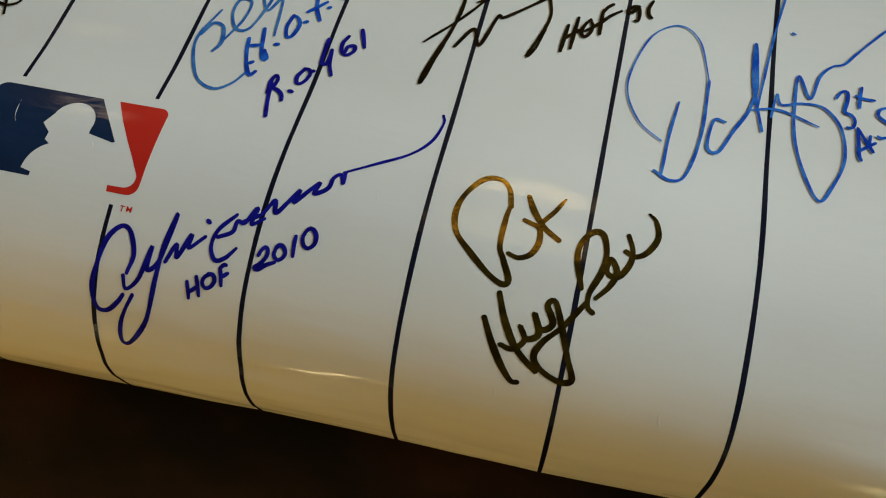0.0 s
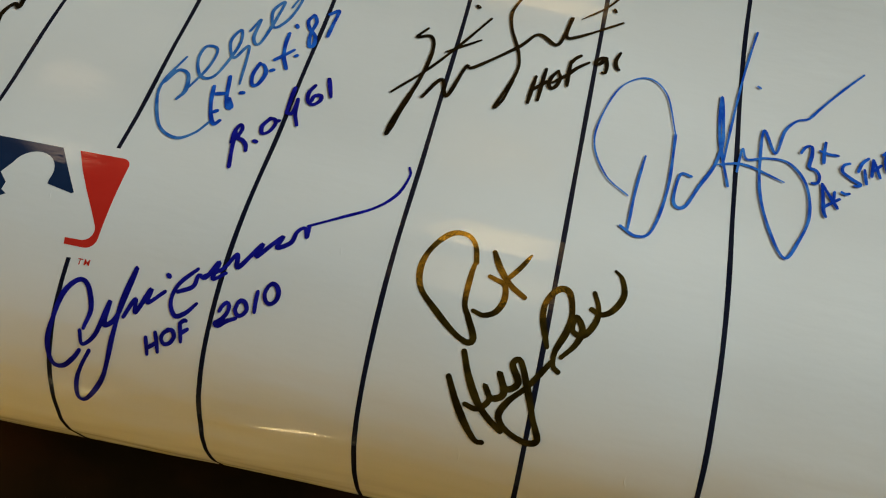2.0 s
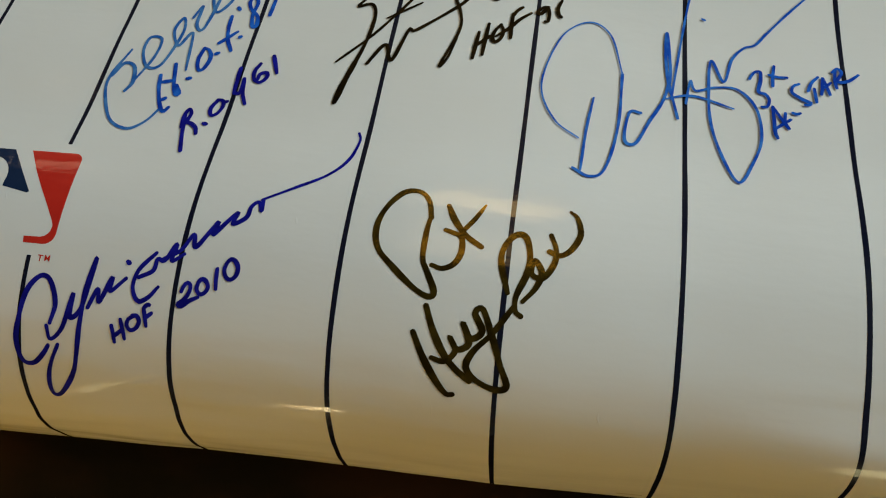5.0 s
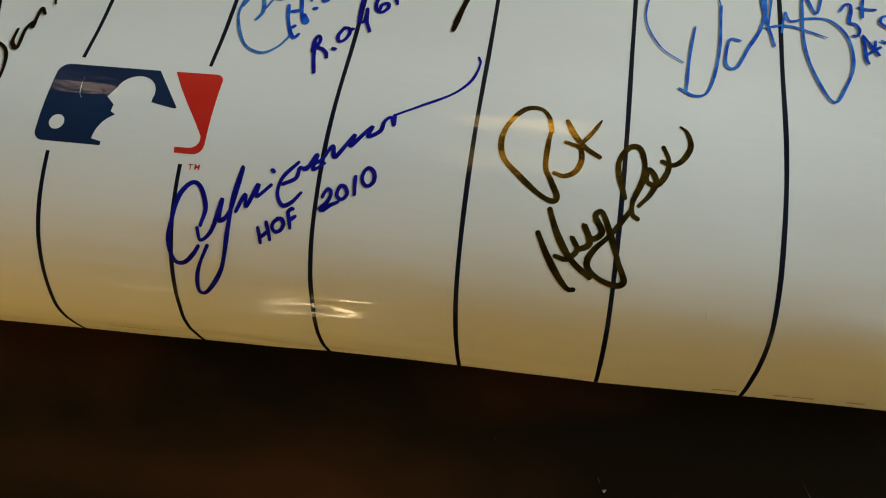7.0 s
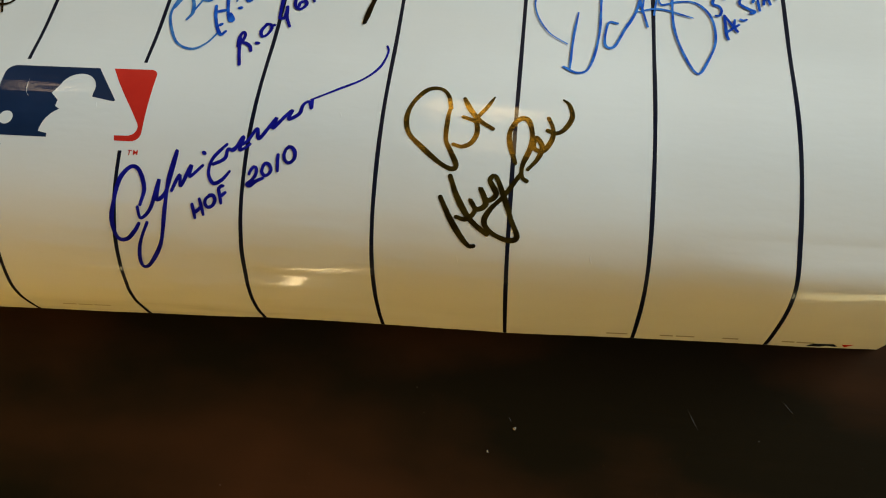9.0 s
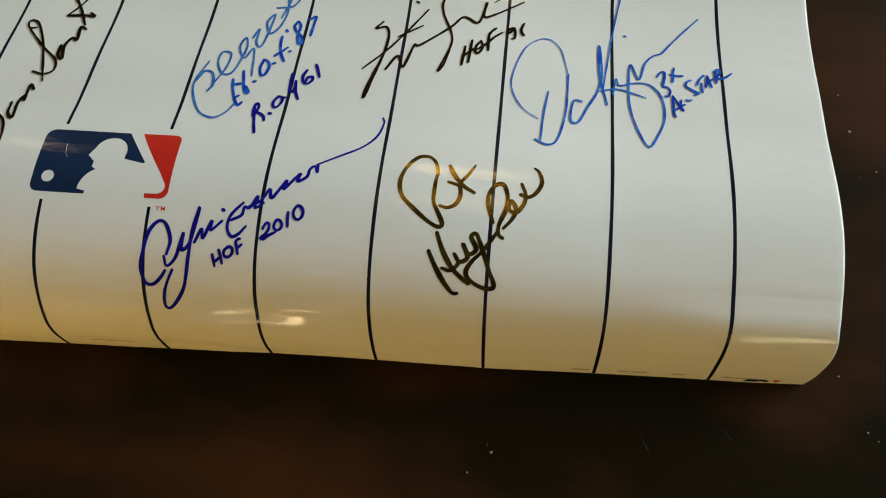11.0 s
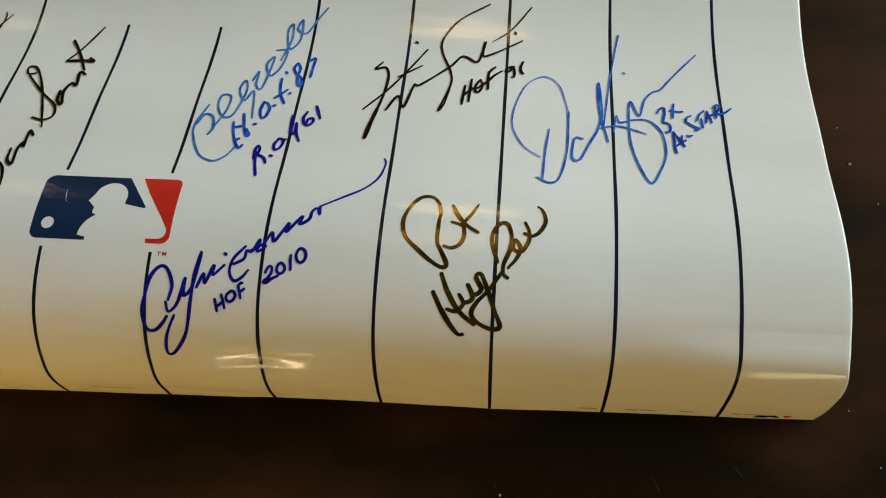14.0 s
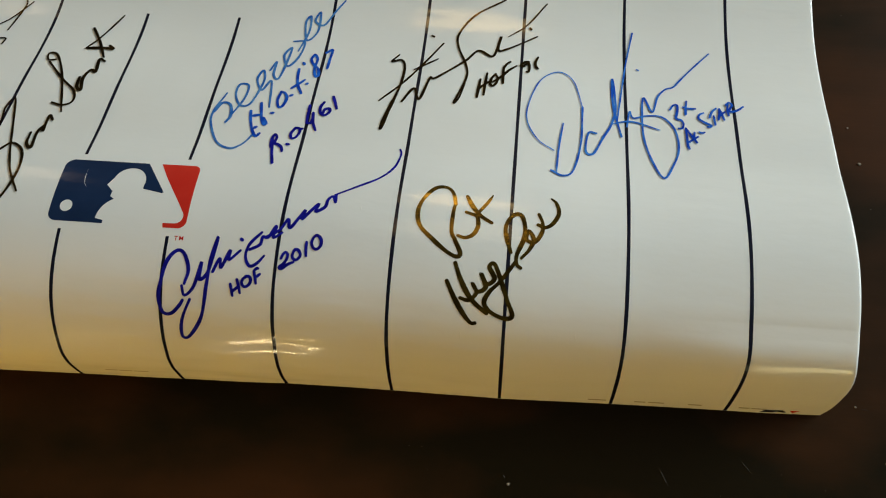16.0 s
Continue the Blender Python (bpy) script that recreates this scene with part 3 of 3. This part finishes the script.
# blue scrawl with a big oval
oval_mark = autograph([
    (0.51, [(14.0, 108.8), (7.8, 113.6), (3.6, 122.2), (3.8, 131.4), (7.9, 144.3), (14.9, 149.6), (20.9, 144.9), (24.4, 131.1)]),
    (0.78, [(24.4, 131.1), (23.9, 113.2), (21.1, 99.5), (17.4, 96.8), (13.2, 99.0)], (1.0, 1.0)),
    (0.74, [(17.2, 122.2), (15.9, 111.6), (15.1, 98.5)]),
    (0.92, [(29.6, 118.5), (26.7, 118.3), (25.7, 109.6), (28.5, 108.6), (31.9, 116.1), (35.4, 123.8), (37.0, 133.1), (36.0, 147.7), (36.1, 133.0), (39.0, 117.7)]),
    (0.74, [(35.4, 123.8), (43.0, 125.5), (53.3, 122.2)], THIN),
    (0.64, [(37.3, 123.9), (41.1, 154.4), (44.1, 172.8)], (0.9, 1.0)),
    (0.78, [(41.1, 122.8), (42.3, 130.7), (43.6, 127.4), (48.9, 129.0), (54.6, 128.6), (59.0, 122.5), (59.8, 112.7), (56.9, 104.0), (53.8, 98.9), (50.6, 104.9), (47.4, 116.9), (47.0, 129.6), (47.9, 138.5), (50.9, 131.1), (53.3, 139.4), (56.5, 143.8), (59.6, 145.3), (62.8, 149.7), (68.3, 156.9), (74.3, 164.0)]),
    (0.83, [(45.6, 153.8), (46.3, 153.4)]),
], sky_ink, "bright blue marker scrawl with a big thin oval")
# "3x"
handwriting(0.95, [
    [(57.6, 132.8), (58.9, 135.2), (60.4, 135.5), (60.4, 132.5), (59.7, 128.6), (61.4, 127.8), (62.3, 125.9), (61.7, 123.7), (60.4, 123.5)],
    [(64.1, 137.9), (63.6, 134.2), (63.4, 130.8)],
    [(62.6, 134.6), (64.8, 134.0), (67.2, 134.0)],
], royal_ink, oval_mark)
# "All-STAR"
handwriting(0.95, [
    [(63.0, 123.8), (63.2, 119.4), (63.3, 115.5), (63.8, 113.8)],
    [(63.0, 123.8), (64.8, 120.4), (66.7, 117.0)],
    [(63.4, 116.6), (65.3, 118.3), (67.3, 119.9)],
    [(66.1, 121.9), (65.7, 118.6)],
    [(67.9, 122.2), (68.9, 121.8), (69.8, 122.2)],
    [(70.1, 132.0), (68.6, 131.1), (68.1, 129.1), (69.7, 127.5), (71.6, 126.3), (72.6, 125.8), (72.2, 125.1), (71.2, 125.0)],
    [(75.0, 134.8), (73.3, 132.7), (72.2, 129.8)],
    [(73.8, 130.7), (74.1, 126.2)],
    [(76.2, 134.6), (75.9, 131.6), (75.5, 128.9)],
    [(76.2, 134.6), (77.0, 131.6), (77.6, 129.0)],
    [(75.8, 130.6), (78.1, 133.1)],
    [(79.6, 137.4), (79.2, 134.1), (79.5, 131.4)],
    [(78.8, 136.8), (80.2, 138.3), (81.1, 136.8), (79.8, 133.8), (81.6, 133.6), (83.4, 134.6), (85.3, 136.4)],
], royal_ink, oval_mark)

# slim black scrawl beside the badge
autograph([
    (0.8, [(-223.4, 161.2), (-219.2, 165.1), (-212.4, 174.5)]),
    (0.8, [(-218.4, 158.1), (-217.0, 164.0), (-215.1, 172.4), (-215.6, 175.7)]),
    (0.8, [(-224.0, 153.6), (-220.2, 153.3), (-217.3, 152.9), (-217.8, 149.7)]),
    (0.9, [(-202.5, 99.0), (-199.9, 105.7), (-201.0, 114.4), (-199.1, 119.5), (-195.9, 110.4), (-191.5, 97.4), (-186.3, 84.2), (-180.1, 74.4)]),
    (1.1, [(-198.5, 89.5), (-194.1, 92.9), (-190.7, 96.4), (-185.7, 93.5), (-183.1, 86.4), (-183.3, 78.7), (-185.4, 71.4), (-190.0, 64.0)]),
    (1.3, [(-185.7, 102.3), (-185.0, 96.8), (-182.5, 94.8), (-183.2, 102.5), (-181.7, 105.9), (-181.4, 103.2), (-181.7, 111.4), (-179.7, 109.4)]),
    (1.0, [(-190.9, 142.0), (-194.0, 141.8), (-195.0, 145.5), (-191.0, 144.5), (-184.5, 132.6), (-177.9, 113.8)]),
    (1.0, [(-193.0, 140.6), (-184.1, 131.4), (-176.8, 125.0), (-175.3, 119.5), (-178.8, 117.2), (-183.5, 118.3)]),
    (1.4, [(-177.0, 132.5), (-176.4, 127.3), (-174.1, 125.7), (-175.5, 132.0), (-173.8, 137.0), (-171.6, 135.9), (-172.5, 143.3), (-169.9, 142.2)]),
    (1.2, [(-181.0, 161.3), (-176.3, 154.2), (-171.2, 144.6)]),
    (0.9, [(-180.6, 149.6), (-176.8, 155.4), (-169.9, 169.0)]),
    (1.4, [(-180.2, 149.6), (-173.1, 150.1), (-168.9, 149.7), (-170.9, 151.5)]),
], black_ink, "slim black marker scrawl")


# fine print along the front edge, and a small badge at its end
def bar(u0, u1, s, height, mat, name="fine_print"):
    bm = bmesh.new()
    n = max(2, int((u1 - u0) / 2))
    low = [bm.verts.new(on((u0 + (u1 - u0) * i / n) / 1000, front((u0 + (u1 - u0) * i / n) / 1000) + s / 1000, PRINT)) for i in range(n + 1)]
    high = [bm.verts.new(on((u0 + (u1 - u0) * i / n) / 1000, front((u0 + (u1 - u0) * i / n) / 1000) + (s + height) / 1000, PRINT)) for i in range(n + 1)]
    for i in range(n):
        bm.faces.new((low[i], low[i + 1], high[i + 1], high[i]))
    return part(name, face_up(bm), mat, poster)


for u0, u1 in ((-148, -143.2), (-142.6, -137.5), (-137, -131.2)):
    bar(u0, u1, 6.2, 0.8, grey_print)
for u0, u1 in ((32, 38.5), (48.5, 52.5), (53.5, 59), (67.5, 72.3), (85.2, 89), (89.6, 94.8)):
    bar(u0, u1, 3.0, 0.9, grey_print)
FOOT = EDGE * 1000
part("small_emblem", patch([(u, FOOT + s) for u, s in ((93.0, 1.0), (97.4, 1.0), (98.8, 1.8), (101.6, 1.1), (102.3, 1.6), (100.6, 3.2), (94.6, 3.2))], PRINT), navy, poster)
part("small_emblem", patch([(u, FOOT + s) for u, s in ((104.6, 1.0), (106.5, 3.1), (102.9, 3.1))], PRINT), red, poster)

# ---------------------------------------------------------------- unseen lamps of the room, two of them added as fill
def pendant(x, y, z, w, h, d, shade):
    lamp = tagged(new("pendant_lamp"), "unseen warm glowing pendant lamp shade hanging from the ceiling", "lamp")
    lamp.location = (x, y, z)
    part("shade", box(-w / 2, w / 2, -d / 2, d / 2, -h / 2, h / 2, 0.01), shade, lamp)
    part("rod", turned([(0.008, h / 2), (0.008, TOP - z)], 0, 0, 12), brass, lamp)
    return lamp


pendant(-0.1, 1.9, 1.64, 0.5, 0.12, 0.16, lamp_glow)
# added dim fill with no known source; spreads the sheen on the bronze ink
pendant(-0.1, 1.15, 1.72, 0.5, 0.10, 0.42, dim_fill)
pendant(-1.78, 2.03, 1.64, 0.17, 0.08, 0.12, faint_glow)


def floor_lamp(x, y, z, r, h, shade):
    lamp = tagged(new("floor_lamp"), "unseen brass floor lamp with a warm glowing shade", "lamp", "lamps by the wall")
    lamp.location = (x, y, FLOOR)
    part("base", turned([(0.001, 0.0), (0.13, 0.0), (0.13, 0.015), (0.02, 0.03), (0.001, 0.03)], 0, 0), brass, lamp)
    part("pole", turned([(0.012, 0.03), (0.012, z - FLOOR - h / 2)], 0, 0, 16), brass, lamp)
    part("shade", turned([(0.001, z - FLOOR - h / 2), (r, z - FLOOR - h / 2), (r * 0.85, z - FLOOR + h / 2), (0.001, z - FLOOR + h / 2)], 0, 0), shade, lamp)
    return lamp


floor_lamp(-0.42, -1.35, 0.10, 0.045, 0.06, desk_glow)
floor_lamp(-0.83, -1.35, 0.22, 0.035, 0.08, small_glow)
# added amber fill that gilds the curl's left, placed clear of the visible reflections
floor_lamp(-0.82, -0.56, 0.10, 0.1, 0.14, amber_fill)
floor_lamp(0.52, -1.0, 0.01, 0.13, 0.40, pale_glow)

# ---------------------------------------------------------------- dust on the table
rnd = random.Random(5)


def speck(x, y, r):
    bm = bmesh.new()
    bmesh.ops.create_icosphere(bm, subdivisions=1, radius=r)
    for v in bm.verts:
        v.co *= rnd.uniform(0.6, 1.3)
        v.co.z *= 0.5
    bmesh.ops.translate(bm, vec=(x, y, TABLE_Z + r * 0.35), verts=bm.verts)
    return tagged(part("dust_speck", bm, dust), "pale speck of dust on the dark table", "dust", "specks of dust on the table")


for x, y, r in ((0.1338, 0.1028, 0.0006), (0.1301, 0.1180, 0.0004), (0.1432, 0.0870, 0.0004), (0.1272, 0.0084, 0.0004), (0.1366, -0.0106, 0.0004), (0.1401, -0.0133, 0.0004), (0.1428, -0.0181, 0.0005), (0.0052, -0.0288, 0.0006), (-0.0029, -0.0366, 0.0004)):
    speck(x, y, r)

# fine dust too small to pick apart
bm = bmesh.new()
for i in range(260):
    x, y = (rnd.uniform(0.118, 0.18), rnd.uniform(-0.06, 0.25)) if i % 2 else (rnd.uniform(-0.2, 0.18), rnd.uniform(-0.09, -0.012))
    q = 0.00005 + 0.00011 * rnd.random() ** 3
    ring = [bm.verts.new((x + q * math.cos(a) * rnd.uniform(0.5, 1.6), y + q * math.sin(a), TABLE_Z + 0.00002)) for a in (0, 1.6, 3.1, 4.6)]
    tip = bm.verts.new((x, y, TABLE_Z + q * 0.7))
    for a, b in zip(ring, ring[1:] + ring[:1]):
        bm.faces.new((a, b, tip))
tagged(part("fine_dust", bm, dust), "scattered fine pale dust on the dark tabletop", "dust", kind="stuff")


def scratch(x0, y0, x1, y1, w):
    """A fine pale scratch that stands as a hair-thin burr in the lacquer."""
    a, b = Vector((x0, y0, 0)), Vector((x1, y1, 0))
    side = Vector((-(b - a).y, (b - a).x, 0)).normalized() * w / 2
    bm = bmesh.new()
    n = 10
    rows = []
    for i in range(n + 1):
        p = a.lerp(b, i / n) + side * rnd.uniform(-0.8, 0.8)
        k = math.sin(math.pi * (i + 0.4) / (n + 0.8))
        rows.append([bm.verts.new(p - side * k + Vector((0, 0, down))), bm.verts.new(p + Vector((0, 0, down + 0.00005))), bm.verts.new(p + side * k + Vector((0, 0, down)))])
    for q, r in zip(rows, rows[1:]):
        bm.faces.new((q[0], q[1], r[1], r[0]))
        bm.faces.new((q[1], q[2], r[2], r[1]))
    bmesh.ops.recalc_face_normals(bm, faces=bm.faces[:])
    return part("scratch", bm, scuff, table, "fine pale scratch")


for x0, y0, x1, y1 in ((0.0581, -0.0183, 0.0617, -0.0249), (0.0863, -0.0133, 0.0906, -0.0179), (0.0030, -0.0252, 0.0041, -0.0271), (0.1288, 0.0077, 0.1319, 0.0077), (0.1411, 0.0462, 0.1422, 0.0441)):
    scratch(x0, y0, x1, y1, 0.00016)

# a paper sliver caught under the sheet's edge
bm = box(0.1185, 0.1225, 0.1180, 0.1186, TABLE_Z, TABLE_Z + 0.0004)
tagged(part("paper_sliver", bm, paper), "tiny white paper sliver at the poster edge", "paper scrap")


# small creases pressed into the sheet
def crease(pts, width, height):
    line = spline([(u / 1000, s / 1000) for u, s in pts], 0.0005)
    bm = bmesh.new()
    rows = []
    for i, p in enumerate(line):
        d = (line[min(i + 1, len(line) - 1)] - line[max(i - 1, 0)]).normalized()
        k = math.sin(math.pi * (i + 0.3) / (len(line) - 0.4))
        q = Vector((-d.y, d.x)) * width / 2000 * k
        rows.append([bm.verts.new(on(p.x - q.x, p.y - q.y, 0.00001)), bm.verts.new(on(p.x, p.y, max(0.00002, height / 1000 * k))), bm.verts.new(on(p.x + q.x, p.y + q.y, 0.00001))])
    for q, r in zip(rows, rows[1:]):
        bm.faces.new((q[0], q[1], r[1], r[0]))
        bm.faces.new((q[1], q[2], r[2], r[1]))
    return part("crease", face_up(bm), paper, poster)


crease([(24.0, 37.6), (23.8, 35.9), (24.6, 33.6)], 0.55, 0.08)
crease([(-15.1, 35.6), (-14.6, 33.0), (-14.8, 30.1)], 0.5, 0.05)
crease([(-53.2, 77.3), (-52.6, 75.2)], 0.7, 0.05)
# crease across the navy badge; plain paper colour paints in its white glint
crease([(-156.6, 86.0), (-156.5, 82.6), (-155.8, 79.6), (-154.4, 78.0)], 0.28, 0.07)
crease([(-131.6, 77.2), (-130.8, 74.8)], 0.3, 0.07)
